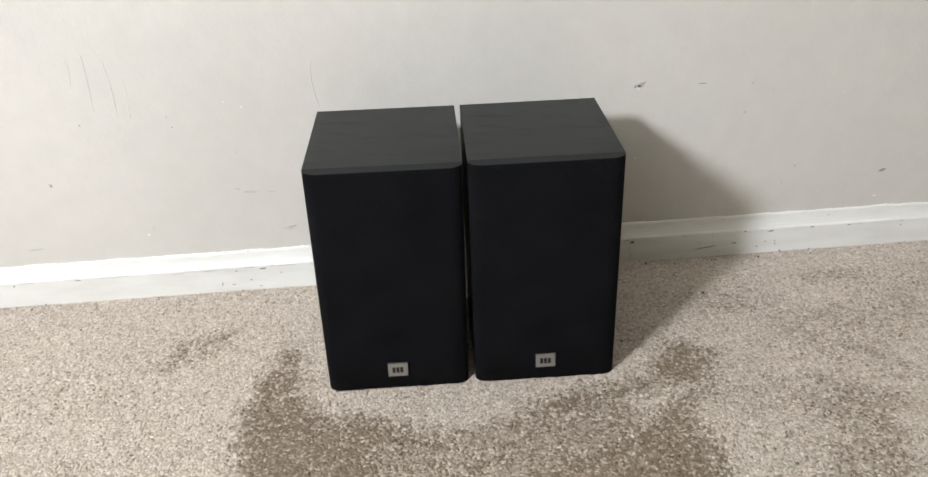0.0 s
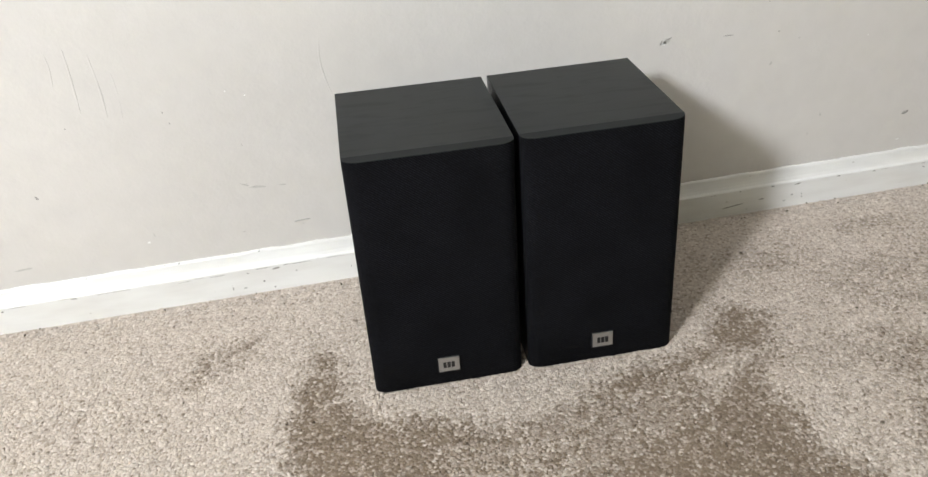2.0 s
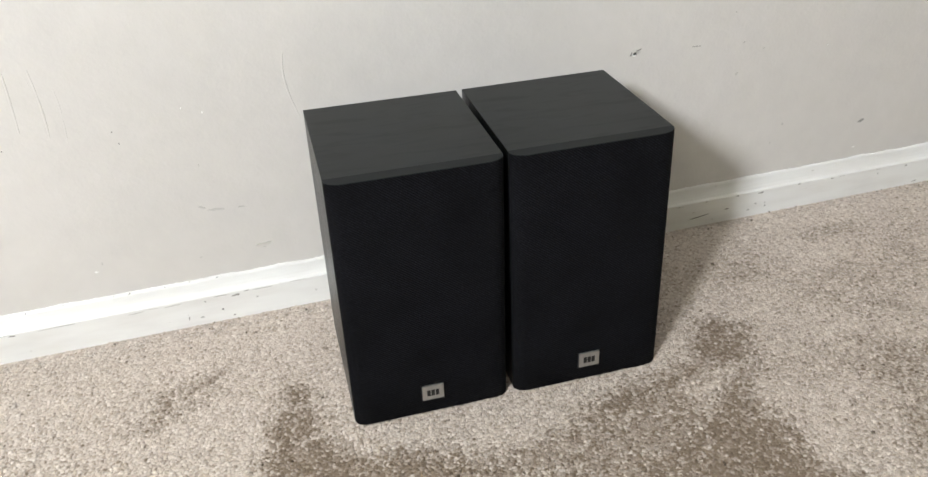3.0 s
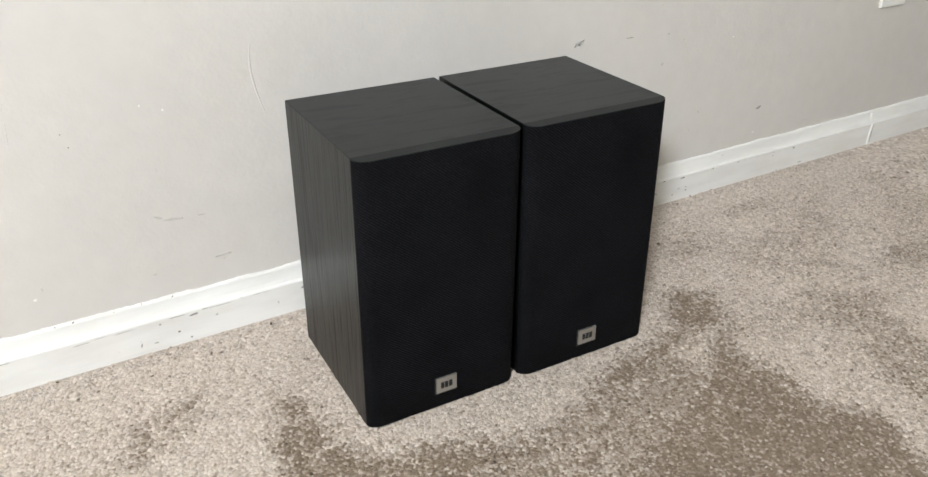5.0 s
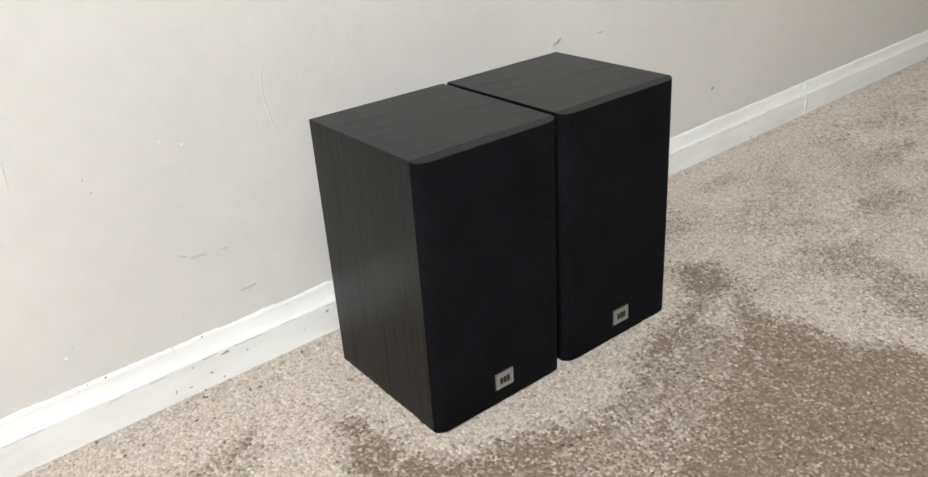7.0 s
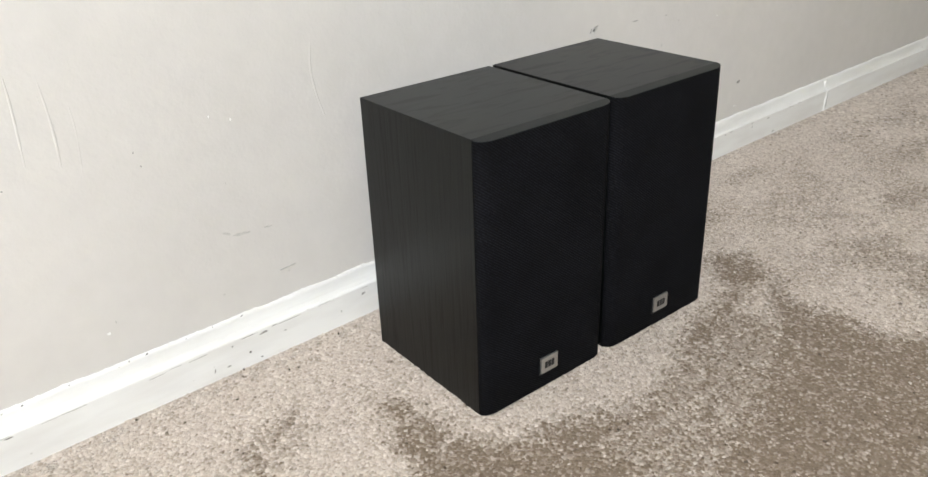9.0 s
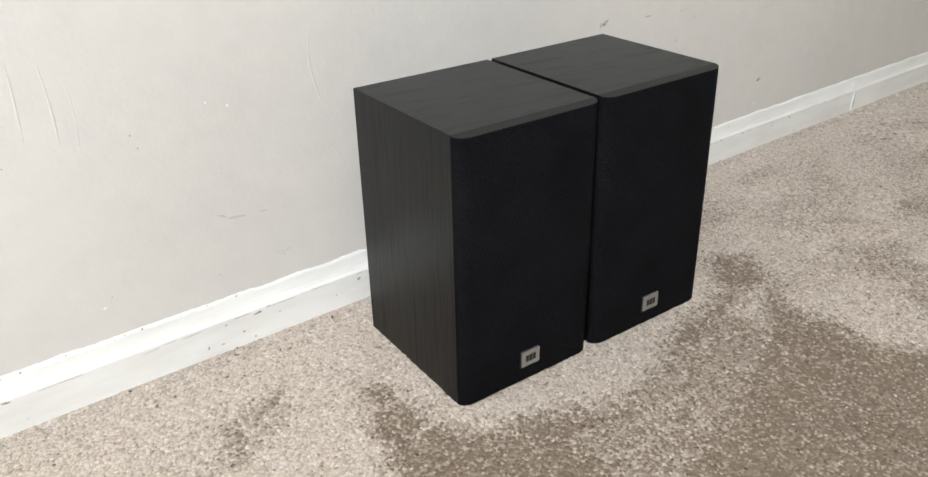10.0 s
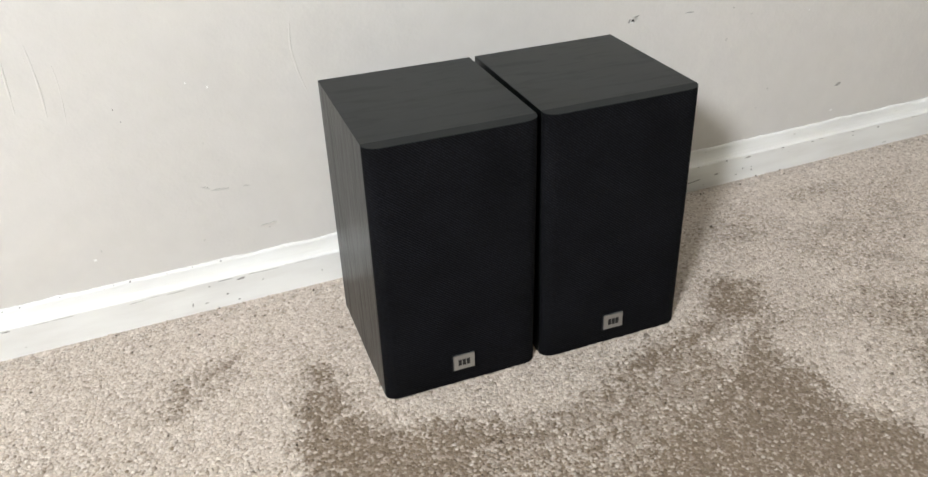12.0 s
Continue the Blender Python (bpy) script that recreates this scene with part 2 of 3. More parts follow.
def bevel_at(y):
    """Height of the sloping bevel above the cloth at the depth y."""
    return H - DROP * max(0.0, -y) / P


def loudspeaker(m):
    thing = new("loudspeaker")
    thing.matrix_world = m
    # cabinet: front at y = 0, back at y = D
    bm = bmesh.new()
    box(bm, (-W / 2, 0, 0), (W / 2, D, H), 0.0007)
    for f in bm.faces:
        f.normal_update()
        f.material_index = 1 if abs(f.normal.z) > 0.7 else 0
    part("cabinet", bm, [ASH_SIDE, ASH_TOP_LIT], thing, "black ash wood-grain cabinet")
    # grille: rounded upright corners, its top cut off along the slope of the bevel
    bm = bmesh.new()
    rows = [(0.002, 0.002), (0.004, 0.0), (0.05, -0.0003), (H * 0.5, -0.0006), (H - 0.05, -0.0003), (H - 0.008, 0.0), (None, 0.0004)]
    rings = []
    for z, inset in rows:
        pts = arc_plan(P - inset, R - max(inset, 0), 0.0002 + max(inset, 0) * 0.3)
        pts = [(pts[0][0], -0.0004)] + pts + [(pts[-1][0], -0.0004)]
        rings.append([bm.verts.new((x, y, bevel_at(y) - 0.0009 if z is None else z)) for x, y in pts])
    for a, b in zip(rings, rings[1:]):
        for i in range(len(a) - 1):
            bm.faces.new((a[i], a[i + 1], b[i + 1], b[i]))
    bm.faces.new(rings[0][::-1])
    part("grille", bm, CLOTH, thing, "black cloth grille with rounded edges", True)
    # bevelled strip from the cabinet's top edge down to the cloth, running out at the rounded corners
    bm = bmesh.new()
    line = arc_plan(P - 0.0003, R, 0.0003)
    n = len(line)
    a = [bm.verts.new((x, y, bevel_at(y) - 0.0011)) for x, y in line]
    b = [bm.verts.new((x, y + 0.0002, bevel_at(y) - 0.0002)) for x, y in line]
    c = [bm.verts.new((x, 0.0014, H + 0.0002)) for x, y in line]
    d = [bm.verts.new((x, 0.0004, H - 0.0060)) for x, y in line]
    for s, t in ((a, b), (b, c), (d, a)):
        for i in range(n - 1):
            bm.faces.new((s[i], s[i + 1], t[i + 1], t[i]))
    part("bevel", bm, ASH_TOP_LIT, thing, "bevelled black ash strip above the cloth")
    # badge in a shallow dark holder
    bm = bmesh.new()
    box(bm, (-0.0140, -P - 0.0014, 0.0224), (0.0142, -P + 0.002, 0.0463), 0.0006)
    holder = part("badge_holder", bm, RIM, thing, "black badge holder")
    bm = bmesh.new()
    box(bm, (-0.0130, -P - 0.0034, 0.0254), (0.0130, -P - 0.0004, 0.0459), 0.0007)
    part("badge", bm, SILVER, holder, "silver metal badge with dark bars")
    for x0, x1 in ((-0.0074, -0.0034), (-0.0024, 0.0018), (0.0028, 0.0070)):
        bm = bmesh.new()
        box(bm, (x0, -P - 0.0038, 0.0314), (x1, -P - 0.0030, 0.0399))
        part("badge_bar", bm, INK, holder)
    return tagged(thing, "black bookshelf loudspeaker with cloth grille standing on carpet", "loudspeaker", "pair of loudspeakers")


first = loudspeaker(pose(*PLACES[0]))
copy_thing(first, pose(*PLACES[1]))

# ---- marks on the wall and baseboard ----


def scratch(name, points, r, y, mat, parent, out=0.0):
    """A thin raised line through the points [(x, z), ...], tapering at both ends, half sunk in the surface at y."""
    fine = []
    for i in range(len(points) - 1):
        for k in range(6):
            u = k / 6
            p = [points[max(i - 1, 0)], points[i], points[i + 1], points[min(i + 2, len(points) - 1)]]
            fine.append([0.5 * (2 * p[1][c] + (p[2][c] - p[0][c]) * u + (2 * p[0][c] - 5 * p[1][c] + 4 * p[2][c] - p[3][c]) * u * u + (3 * p[1][c] - p[0][c] - 3 * p[2][c] + p[3][c]) * u ** 3) for c in (0, 1)])
    fine.append(list(points[-1]))
    bm, rings, n = bmesh.new(), [], len(fine)
    for i, (x, z) in enumerate(fine):
        a, b = fine[max(i - 1, 0)], fine[min(i + 1, n - 1)]
        d = Vector((b[0] - a[0], b[1] - a[1])).normalized()
        w = r * (0.25 + 0.75 * math.sin(math.pi * i / (n - 1)) ** 0.5) * (1 + 0.4 * noise.noise((x * 130, z * 130, 3)))
        rings.append([bm.verts.new((x - d.y * w * c, y + 0.0004 - out - w * s_, z + d.x * w * c)) for c, s_ in ((1.5, -0.4), (0.8, 0.45), (0, 0.7), (-0.8, 0.45), (-1.5, -0.4))])
    for a, b in zip(rings, rings[1:]):
        for i in range(4):
            bm.faces.new((a[i], a[i + 1], b[i + 1], b[i]))
        bm.faces.new((a[4], a[0], b[0], b[4]))
    bm.faces.new(rings[0])
    bm.faces.new(rings[-1][::-1])
    return part(name, bm, mat, parent, "", True)


def flake(name, x, z, w, h, mat, parent, y=NORTH, tilt=0.0, seed=0, thick=0.0005):
    """A small ragged chip or scuff of about w by h, lying on the surface at y."""
    rnd, bm = random.Random(seed), bmesh.new()
    ring = []
    for i in range(11):
        a = 2 * math.pi * i / 11
        k = rnd.uniform(0.6, 1.1)
        u, v = 0.5 * w * k * math.cos(a), 0.5 * h * k * math.sin(a)
        c, s_ = math.cos(radians(tilt)), math.sin(radians(tilt))
        ring.append((x + u * c - v * s_, z + u * s_ + v * c))
    front = [bm.verts.new((px, y - thick, pz)) for px, pz in ring]
    back = [bm.verts.new((x + (px - x) * 1.08, y + 0.0005, z + (pz - z) * 1.08)) for px, pz in ring]
    bm.faces.new(front)
    for i in range(11):
        j = (i + 1) % 11
        bm.faces.new((front[i], front[j], back[j], back[i]))
    bm.faces.new(back[::-1])
    return part(name, bm, mat, parent)


for pts, r in (([(-0.349, 0.404), (-0.347, 0.379), (-0.352, 0.346)], 0.0007), ([(-0.325, 0.404), (-0.325, 0.377), (-0.327, 0.338), (-0.329, 0.309)], 0.0009),
               ([(-0.298, 0.394), (-0.296, 0.360), (-0.296, 0.330), (-0.298, 0.300)], 0.0009), ([(-0.303, 0.397), (-0.300, 0.359)], 0.0005),
               ([(-0.278, 0.377), (-0.276, 0.337), (-0.282, 0.277)], 0.0006), ([(-0.008, 0.378), (-0.012, 0.346), (-0.008, 0.313), (0.001, 0.280)], 0.0009),
               ([(0.647, 0.305), (0.674, 0.309)], 0.0005), ([(0.586, 0.144), (0.593, 0.152)], 0.0006), ([(0.561, 0.177), (0.569, 0.180)], 0.0005),
               ([(0.995, 0.077), (1.012, 0.086), (1.036, 0.079)], 0.0008), ([(-0.087, 0.107), (-0.066, 0.107)], 0.0008), ([(-0.087, 0.107), (-0.079, 0.094)], 0.0005), ([(0.465, 0.300), (0.468, 0.308), (0.482, 0.306)], 0.0008)):
    scratch("scratch", pts, 1.5 * r, NORTH, WALL, wall_north)
for k, (x, z, w, h, tilt, mat) in enumerate((
        (0.474, 0.305, 0.012, 0.008, 25, SMEAR), (0.471, 0.302, 0.006, 0.008, -20, PLASTER), (0.478, 0.308, 0.007, 0.0020, 20, SMUDGE), (0.466, 0.303, 0.003, 0.008, -25, SMUDGE), (0.569, 0.301, 0.016, 0.0014, -2, SMUDGE),
        (0.883, 0.134, 0.013, 0.0045, 22, SMUDGE), (0.880, 0.088, 0.006, 0.003, 5, PLASTER), (-0.297, 0.109, 0.006, 0.004, 0, PLASTER), (-0.287, 0.120, 0.0015, 0.005, 10, SMEAR),
        (-0.421, 0.204, 0.0035, 0.0065, 25, SMUDGE), (-0.118, 0.310, 0.002, 0.004, -15, PLASTER), (-0.142, 0.319, 0.002, 0.003, 0, PLASTER), (-0.079, 0.104, 0.010, 0.003, -35, SMEAR),
        (-0.130, 0.172, 0.030, 0.0032, -6, SMEAR), (-0.146, 0.178, 0.012, 0.003, -30, SMEAR), (-0.095, 0.170, 0.010, 0.0016, -4, SMEAR), (-0.475, 0.096, 0.030, 0.003, 3, SMEAR),
        (-0.228, 0.301, 0.0018, 0.0026, 0, SMUDGE), (-0.354, 0.297, 0.0018, 0.0024, 0, SMUDGE), (-0.137, 0.239, 0.0014, 0.004, 0, SMEAR), (-0.163, 0.103, 0.0025, 0.002, 0, SMEAR),
        (0.626, 0.343, 0.0022, 0.0022, 0, SMEAR), (0.646, 0.297, 0.003, 0.0016, 40, SMUDGE), (0.680, 0.283, 0.004, 0.0016, 35, SMEAR), (0.640, 0.249, 0.006, 0.003, 55, SMEAR),
        (0.791, 0.273, 0.002, 0.002, 0, PLASTER), (0.735, 0.153, 0.003, 0.006, 10, SMEAR), (0.718, 0.123, 0.0014, 0.004, 0, SMEAR), (0.473, 0.185, 0.006, 0.0016, 0, PLASTER), (-0.223, 0.285, 0.0018, 0.0025, 30, SMUDGE))):
    flake("paint_chip" if mat is PLASTER else "scuff", x, z, w, h, mat, wall_north, NORTH, tilt, k)
for k, (x, z, w, h, tilt) in enumerate((
        (0.601, 0.0195, 0.042, 0.0013, 7), (0.647, 0.024, 0.011, 0.0022, 4), (0.609, 0.0445, 0.003, 0.0015, 0), (0.664, 0.0445, 0.006, 0.0016, 0), (0.707, 0.042, 0.011, 0.003, 5),
        (0.717, 0.0225, 0.0016, 0.003, 0), (0.718, 0.0165, 0.002, 0.0025, 0), (0.700, 0.023, 0.005, 0.0018, 5), (0.687, 0.014, 0.006, 0.0014, 0), (0.778, 0.0445, 0.007, 0.0014, 0),
        (0.840, 0.043, 0.006, 0.002, 0), (0.471, 0.029, 0.003, 0.0018, 0), (-0.521, 0.040, 0.003, 0.002, 0), (-0.197, 0.016, 0.0018, 0.007, -12), (-0.179, 0.014, 0.006, 0.0016, 0),
        (-0.136, 0.008, 0.003, 0.0016, 0), (-0.171, 0.039, 0.003, 0.0022, 0), (-0.113, 0.0445, 0.010, 0.0012, 3), (-0.149, 0.0440, 0.016, 0.0005, 3), (-0.215, 0.0425, 0.024, 0.0004, 2),
        (-0.262, 0.0415, 0.020, 0.0004, 2), (-0.420, 0.043, 0.010, 0.0012, 0), (0.018, 0.036, 0.007, 0.003, 20), (-0.018, 0.023, 0.0016, 0.004, 0), (0.930, 0.036, 0.003, 0.0014, 0),
        (0.985, 0.041, 0.004, 0.004, 30), (1.010, 0.0065, 0.012, 0.0014, 8), (0.475, 0.0395, 0.009, 0.0045, 15), (0.473, 0.017, 0.0018, 0.0030, 0), (0.473, 0.011, 0.0018, 0.0026, 0), (-0.150, 0.021, 0.0040, 0.0020, 0), (-0.100, 0.031, 0.0030, 0.0018, 10), (-0.128, 0.0405, 0.013, 0.0028, 5))):
    flake("scuff", x, z, w, h, SCUFF if k % 3 == 0 else SMUDGE, base_main, BASE_Y, tilt, 100 + k, 0.0004)
rnd = random.Random(11)
for k in range(26):
    x = rnd.uniform(-0.5, 1.15)
    flake("dirt_line", x, 0.0445 + rnd.uniform(-0.001, 0.0006), rnd.uniform(0.006, 0.03), rnd.uniform(0.0003, 0.0007), SMUDGE, base_main, BASE_Y, rnd.uniform(-1, 1), 300 + k, 0.0003)
for k in range(9):
    flake("scuff", rnd.uniform(-0.44, -0.12), BASE_TOP + rnd.uniform(-0.0008, 0.0022), rnd.uniform(0.0012, 0.0035), rnd.uniform(0.0007, 0.0014), SCUFF if k % 2 else SMUDGE, base_main, NORTH - 0.0036, rnd.uniform(0, 40), 500 + k, 0.0006)
scratch("crack", [(1.039, 0.003), (1.060, 0.015), (1.084, 0.028), (1.092, 0.020)], 0.0005, BASE_Y, SMUDGE, base_main)
# three-cornered tear in the wall's paint, its upper lip lifted
bm = bmesh.new()
tear = [(-0.0880, 0.1068), (-0.0655, 0.1085), (-0.0735, 0.1030), (-0.0785, 0.0935), (-0.0830, 0.1005)]
front = [bm.verts.new((x, NORTH - (0.0011 if z > 0.106 else 0.0003), z)) for x, z in tear]
back = [bm.verts.new((x, NORTH + 0.0005, z)) for x, z in tear]
bm.faces.new(front)
for i in range(5):
    bm.faces.new((front[i], back[i], back[(i + 1) % 5], front[(i + 1) % 5]))
bm.faces.new(back[::-1])
bmesh.ops.recalc_face_normals(bm, faces=bm.faces)
part("paint_tear", bm, WALL, wall_north)
# grey sliver along the upper lip, the tear's shadow line put in as colour
flake("scuff", -0.0775, 0.1082, 0.022, 0.0007, SMEAR, wall_north, NORTH, 4, 410, 0.0018)

# caulk in the scarf joint of the baseboard, and the ragged paint line along its top
scratch("caulk", [(1.209, -0.006), (1.209, 0.012), (1.210, 0.030), (1.2115, 0.047)], 0.0034, BASE_Y, PLASTER, base_far)
# dark strip standing in for the shadow line beside the bead
scratch("caulk_shade_line", [(1.2148, 0.004), (1.2150, 0.020), (1.2165, 0.046)], 0.0009, BASE_Y, SCUFF, base_far)
scratch("caulk", [(1.2115, 0.047), (1.213, 0.055), (1.215, 0.066)], 0.0032, BASE_Y + 0.0075, PLASTER, base_far)
bm = bmesh.new()
rows = []
for i in range(3000):
    x = WEST + 0.01 + (EAST - WEST - 0.02) * i / 2999
    up = 0.0012 + 0.0022 * max(0.0, noise.noise((x * 24, 0, 0)) + 0.35) + 0.0022 * max(0.0, noise.noise((x * 150, 5, 0))) + 0.0014 * max(0.0, noise.noise((x * 420, 8, 0)))
    rows.append([bm.verts.new((x, NORTH - 0.0045, BASE_TOP - 0.0012)), bm.verts.new((x, NORTH - 0.0030, BASE_TOP + up * 0.5)), bm.verts.new((x, NORTH - 0.0004, BASE_TOP + up)), bm.verts.new((x, NORTH + 0.001, BASE_TOP + up))])
for a, b in zip(rows, rows[1:]):
    for i in range(3):
        bm.faces.new((a[i], a[i + 1], b[i + 1], b[i]))
tagged(part("trim", bm, TRIM), "ragged white paint and caulk line above the baseboard", "trim", kind="structure")

# ---- wall outlet plate ----
bm = bmesh.new()
box(bm, (1.158, NORTH - 0.0055, 0.277), (1.228, NORTH + 0.0005, 0.392), 0.0025)
plate = part("outlet_plate", bm, PLASTIC)
tagged(plate, "white plastic outlet cover plate on the greige wall", "outlet")

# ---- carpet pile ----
# trodden patches as outlines on the floor, partly with shade painted in, each with how strongly the pile is turned
# there
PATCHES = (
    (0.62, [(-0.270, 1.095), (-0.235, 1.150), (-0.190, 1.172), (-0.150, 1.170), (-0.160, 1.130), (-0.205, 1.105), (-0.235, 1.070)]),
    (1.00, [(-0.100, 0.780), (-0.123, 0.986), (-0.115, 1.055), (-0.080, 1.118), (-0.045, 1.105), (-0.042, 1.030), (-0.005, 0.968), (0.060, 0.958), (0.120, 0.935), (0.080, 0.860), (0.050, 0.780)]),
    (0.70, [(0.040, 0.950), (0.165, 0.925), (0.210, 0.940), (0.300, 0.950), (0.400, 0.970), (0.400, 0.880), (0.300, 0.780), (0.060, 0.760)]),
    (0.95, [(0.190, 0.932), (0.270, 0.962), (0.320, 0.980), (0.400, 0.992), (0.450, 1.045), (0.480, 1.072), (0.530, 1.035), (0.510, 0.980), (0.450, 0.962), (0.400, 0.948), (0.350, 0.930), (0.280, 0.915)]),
    # wide front outline: shade over the near floor painted in as turned pile
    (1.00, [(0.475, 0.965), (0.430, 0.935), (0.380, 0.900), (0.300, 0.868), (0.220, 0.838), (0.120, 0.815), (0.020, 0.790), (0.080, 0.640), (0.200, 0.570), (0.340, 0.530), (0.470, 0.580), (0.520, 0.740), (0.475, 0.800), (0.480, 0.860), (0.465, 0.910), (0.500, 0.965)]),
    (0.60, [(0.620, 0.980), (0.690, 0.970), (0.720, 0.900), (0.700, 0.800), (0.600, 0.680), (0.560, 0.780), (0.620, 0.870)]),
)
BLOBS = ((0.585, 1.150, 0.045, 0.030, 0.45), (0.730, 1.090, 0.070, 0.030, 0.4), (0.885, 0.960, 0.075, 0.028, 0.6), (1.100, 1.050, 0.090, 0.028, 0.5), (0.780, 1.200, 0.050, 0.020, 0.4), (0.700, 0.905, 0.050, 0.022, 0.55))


def ripple(x, y, waves):
    """Sum of noises over the points, from (size, strength, seed) rows."""
    return np.array([sum(k * noise.noise((a * f, b * f, z)) for f, k, z in waves) for a, b in zip(x, y)])


def outside(x, y, ring):
    """How far the points lie outside the outline, less than 0 inside it."""
    near, inside = np.full(x.shape, 9.0), np.zeros(x.shape, bool)
    for (ax, ay), (bx, by) in zip(ring, ring[1:] + ring[:1]):
        u = np.clip(((x - ax) * (bx - ax) + (y - ay) * (by - ay)) / ((bx - ax) ** 2 + (by - ay) ** 2), 0, 1)
        near = np.minimum(near, np.hypot(x - ax - u * (bx - ax), y - ay - u * (by - ay)))
        cross = (ay > y) != (by > y)
        inside ^= cross & (x < ax + (y - ay) * (bx - ax) / (by - ay if by != ay else 1e-9))
    return np.where(inside, -near, near)


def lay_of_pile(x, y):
    """0 where the pile is brushed up, 1 where it is trodden the other way, with some shade painted in."""
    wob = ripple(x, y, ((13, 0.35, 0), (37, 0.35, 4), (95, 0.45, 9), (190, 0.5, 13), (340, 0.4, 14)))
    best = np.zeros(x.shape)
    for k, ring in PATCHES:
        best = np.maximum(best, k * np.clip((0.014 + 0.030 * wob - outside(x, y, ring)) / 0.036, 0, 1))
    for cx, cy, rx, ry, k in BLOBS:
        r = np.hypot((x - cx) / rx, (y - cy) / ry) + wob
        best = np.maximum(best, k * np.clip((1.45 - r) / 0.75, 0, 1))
    # flecks left standing inside the trodden patches, and slight unevenness all over the room, deeper to the east
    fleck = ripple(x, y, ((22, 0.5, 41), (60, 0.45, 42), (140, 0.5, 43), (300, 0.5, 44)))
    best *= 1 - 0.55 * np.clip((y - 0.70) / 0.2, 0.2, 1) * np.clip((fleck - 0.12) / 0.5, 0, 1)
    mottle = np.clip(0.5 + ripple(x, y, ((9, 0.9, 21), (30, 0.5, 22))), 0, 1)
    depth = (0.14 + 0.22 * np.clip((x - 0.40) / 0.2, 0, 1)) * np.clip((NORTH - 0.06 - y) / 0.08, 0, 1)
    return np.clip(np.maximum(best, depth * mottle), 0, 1)


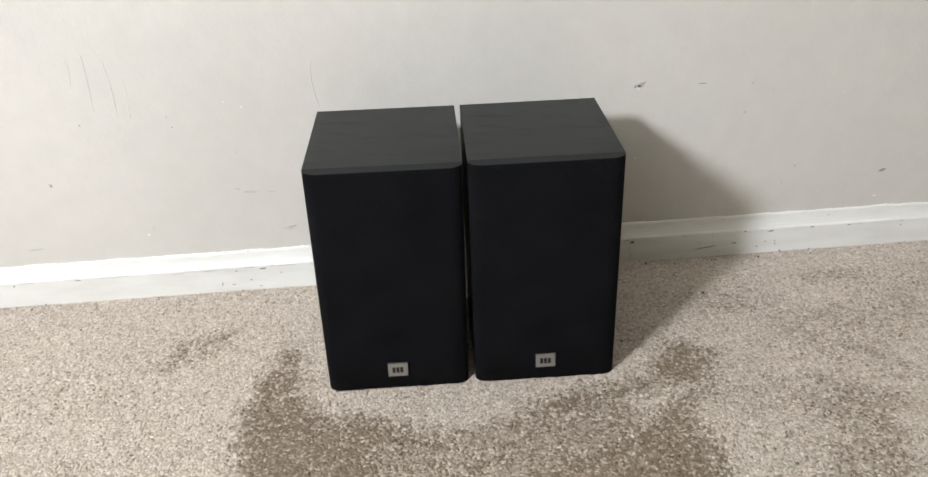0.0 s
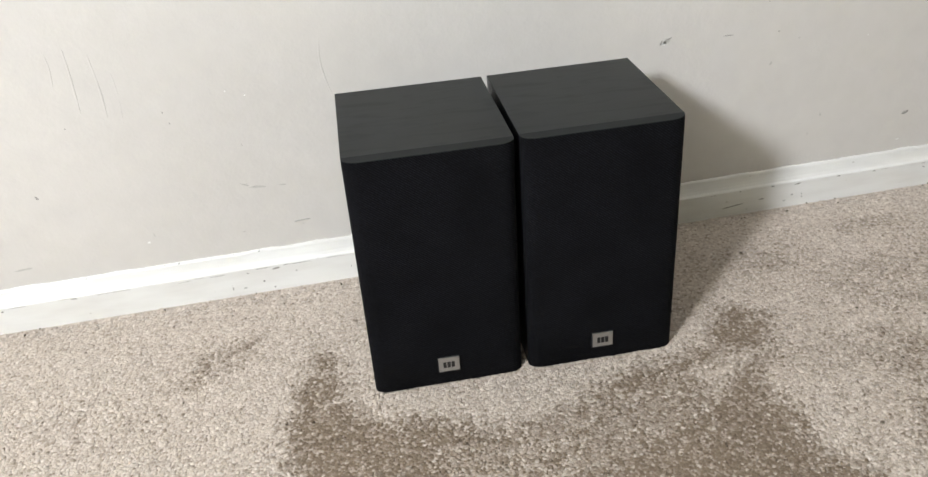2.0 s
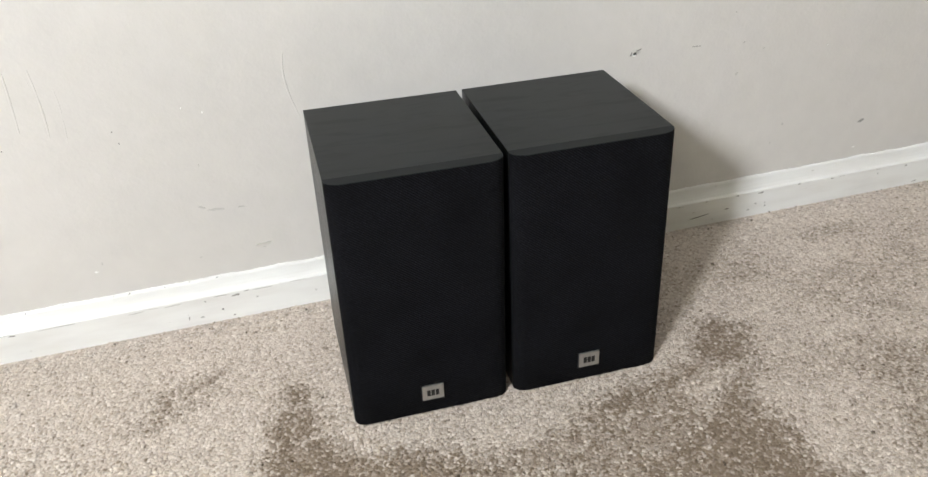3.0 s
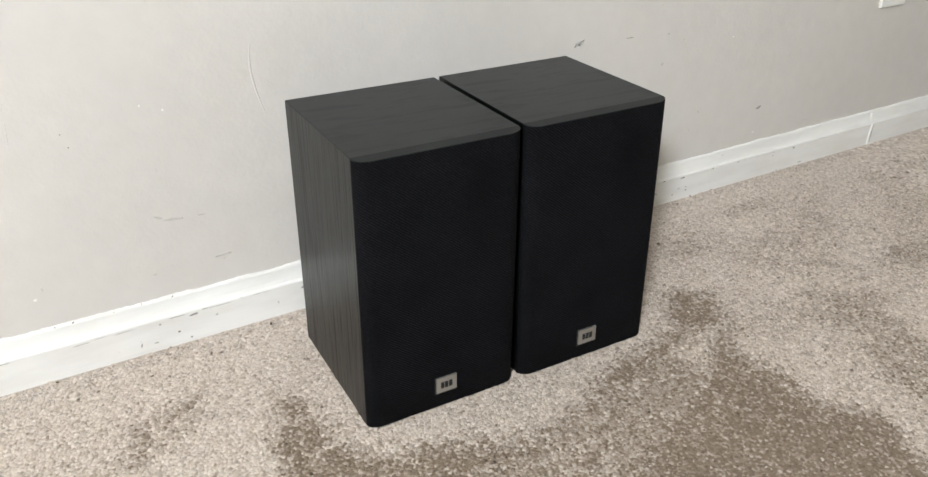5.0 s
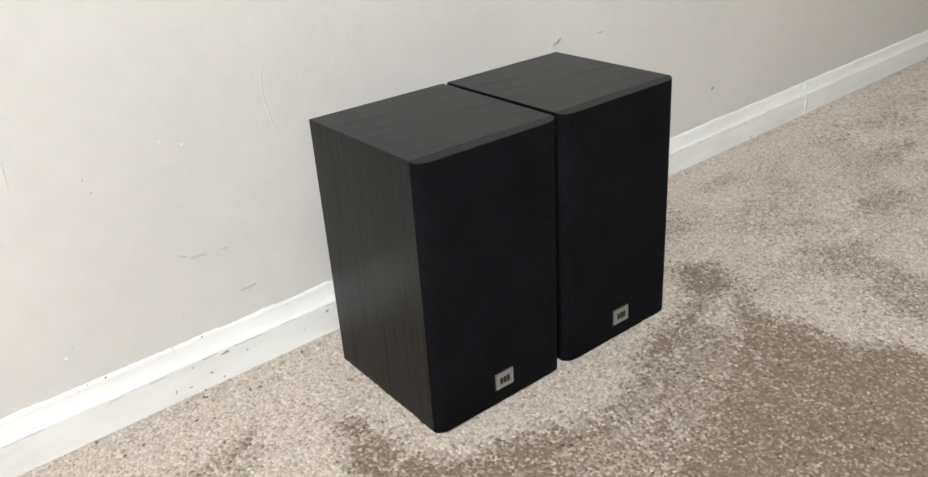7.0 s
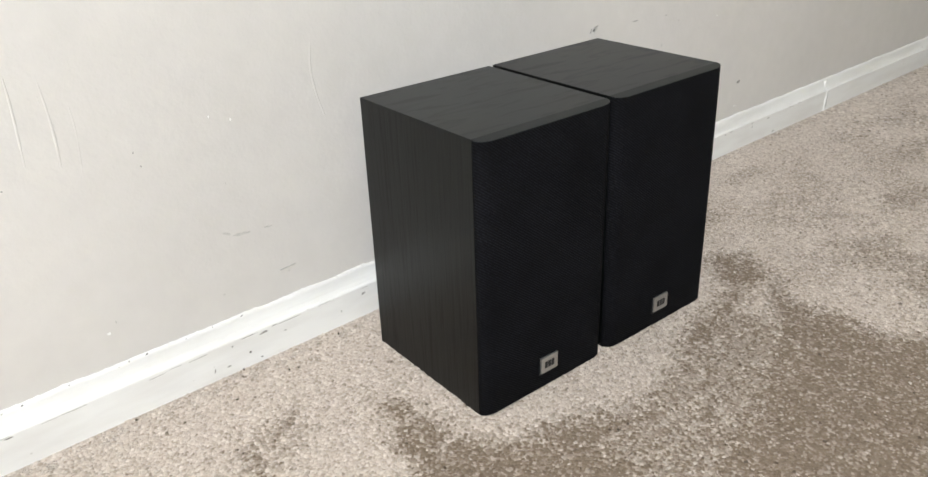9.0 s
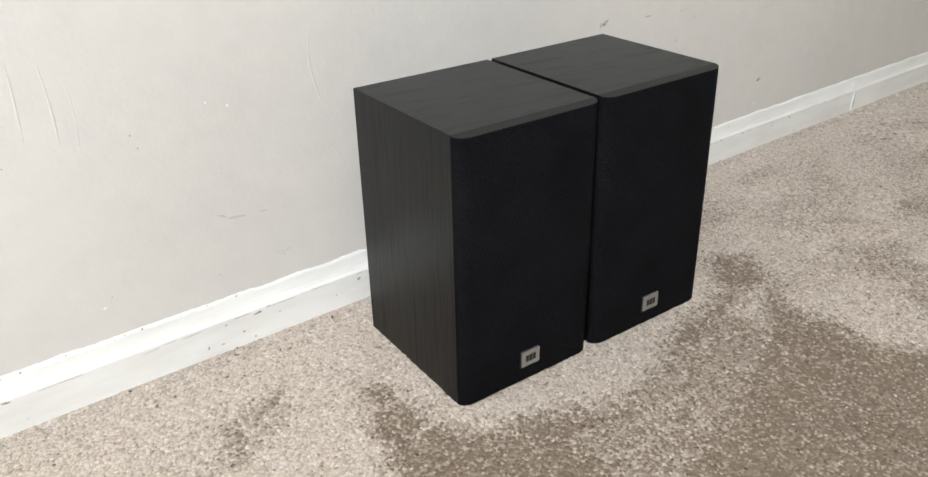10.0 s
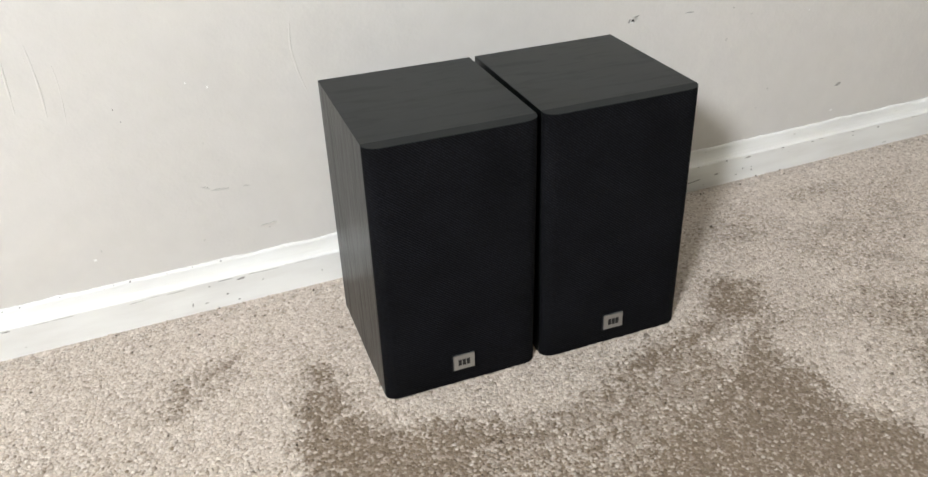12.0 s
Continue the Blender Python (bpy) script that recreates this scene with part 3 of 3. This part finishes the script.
def carpet_tufts(x0, x1, y0, y1, step):
    rng = np.random.default_rng(7)
    gx, gy = np.meshgrid(np.arange(x0, x1, step), np.arange(y0, y1, step * 0.9))
    gx[1::2] += step / 2
    x, y = gx.ravel() + rng.uniform(-0.4, 0.4, gx.size) * step, gy.ravel() + rng.uniform(-0.4, 0.4, gx.size) * step
    keep = y < BASE_Y - 0.001
    for cx, cy, _, _, _, turn in PLACES:
        c, s_ = math.cos(radians(turn)), math.sin(radians(turn))
        u, v = (x - cx) * c + (y - cy) * s_, -(x - cx) * s_ + (y - cy) * c
        keep &= ~((abs(u) < W / 2 - 0.0005) & (v > -P + 0.0005) & (v < D - 0.0005) & ~((v < -P + 0.008) & (abs(u) > W / 2 - 0.008)))
    x, y = x[keep], y[keep]
    n = len(x)
    nap = lay_of_pile(x, y)
    clump = np.array([noise.noise((a * 70, b * 70, 2)) for a, b in zip(x, y)])
    rise = 0.0016 + 0.0042 * np.clip((1.27 - y) / 0.08, 0, 1)
    top = rise + 0.0013 * clump + rng.uniform(-0.0007, 0.0007, n)
    swirl = np.array([noise.noise((a * 25, b * 25, 31)) for a, b in zip(x, y)]) * 1.6 + rng.normal(0, 0.55, n)
    head = np.where(rng.uniform(0, 1, n) < nap, radians(215), radians(40)) + swirl
    # the pile lies flatter out in the room than along the wall
    flat = np.clip(np.maximum((x + 0.10) / 0.35, (1.02 - y) / 0.15), 0, 1) * np.clip((NORTH - 0.03 - y) / 0.08, 0, 1)
    lean = rng.uniform(0.0006, 0.0024, n) * (1 + 0.5 * flat) * min(1.0, 0.0044 / step)
    top -= flat * 0.4 * (top - rise)
    lx, ly = np.cos(head) * lean, np.sin(head) * lean
    sides = 4
    verts = np.zeros((n, 2 * sides + 1, 3))
    spin, r = rng.uniform(0, 6.28, n), step * rng.uniform(0.85, 1.12, n)
    for k in range(sides):
        a = spin + 2 * math.pi * k / sides
        verts[:, k] = np.stack([x + np.cos(a) * r * 0.95, y + np.sin(a) * r * 0.95, np.full(n, BACKING)], 1)
        j = rng.uniform(0.75, 1.2, n)
        verts[:, sides + k] = np.stack([x + lx * 0.7 + np.cos(a + 0.5) * r * j, y + ly * 0.7 + np.sin(a + 0.5) * r * j, top - 0.0008 + rng.uniform(-0.0003, 0.0003, n)], 1)
    verts[:, 2 * sides] = np.stack([x + lx * 1.5, y + ly * 1.5, top], 1)
    quads = [(k, (k + 1) % sides, sides + (k + 1) % sides, sides + k) for k in range(sides)]
    tips = [(sides + k, sides + (k + 1) % sides, 2 * sides) for k in range(sides)]
    loops = np.array([i for f in quads + tips for i in f])
    size = np.array([4] * sides + [3] * sides)
    start = np.concatenate([[0], np.cumsum(size)[:-1]])
    base = np.arange(n)[:, None]
    me = bpy.data.meshes.new("carpet_pile")
    me.vertices.add(n * (2 * sides + 1))
    me.vertices.foreach_set("co", verts.ravel())
    me.loops.add(n * len(loops))
    me.loops.foreach_set("vertex_index", (loops[None] + base * (2 * sides + 1)).ravel().astype(np.int32))
    me.polygons.add(n * 2 * sides)
    me.polygons.foreach_set("loop_start", (start[None] + base * len(loops)).ravel().astype(np.int32))
    me.update(calc_edges=True)
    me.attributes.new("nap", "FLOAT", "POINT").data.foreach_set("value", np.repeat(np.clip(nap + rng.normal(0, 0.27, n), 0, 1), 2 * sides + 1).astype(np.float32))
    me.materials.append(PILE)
    me.shade_smooth()
    return tagged(new("carpet_pile", me), "beige cut-pile carpet with darker trodden patches, some floor shade painted in", "carpet", kind="stuff")


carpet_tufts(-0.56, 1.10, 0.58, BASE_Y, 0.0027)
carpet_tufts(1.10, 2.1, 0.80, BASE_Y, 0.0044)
# coarser pile beyond
for x0, x1, y0, y1 in ((-1.25, -0.56, 0.0, BASE_Y), (-0.56, 1.10, -0.1, 0.58), (1.10, 2.1, -0.1, 0.80), (2.1, 3.0, 0.0, BASE_Y)):
    carpet_tufts(x0, x1, y0, y1, 0.008)

# ---- crumbs and lint lying in the pile ----
CRUMB = plain("dark_crumb", (0.09, 0.07, 0.05), 0.9, 0.0, 0.4, 900)
bm = bmesh.new()
rnd = random.Random(5)
spots = [(0.100, 0.870), (-0.067, 1.247), (-0.123, 1.241), (-0.197, 1.231), (-0.299, 1.275), (0.612, 1.268), (0.526, 1.277)] + [(rnd.uniform(-0.5, 1.1), BASE_Y - rnd.uniform(0.003, 0.02)) for _ in range(22)]
for x, y in spots:
    r = rnd.uniform(0.0009, 0.0020)
    turn = pose(x, y, 0.0050 + r * 0.4, rnd.uniform(0, 180), rnd.uniform(0, 180), rnd.uniform(0, 180))
    bmesh.ops.create_icosphere(bm, subdivisions=1, radius=r, matrix=turn @ Matrix.Diagonal((1.4, 0.8, 0.6, 1)))
tagged(part("crumbs", bm, CRUMB), "small dark crumbs and lint lying in the carpet", "crumbs", kind="stuff")
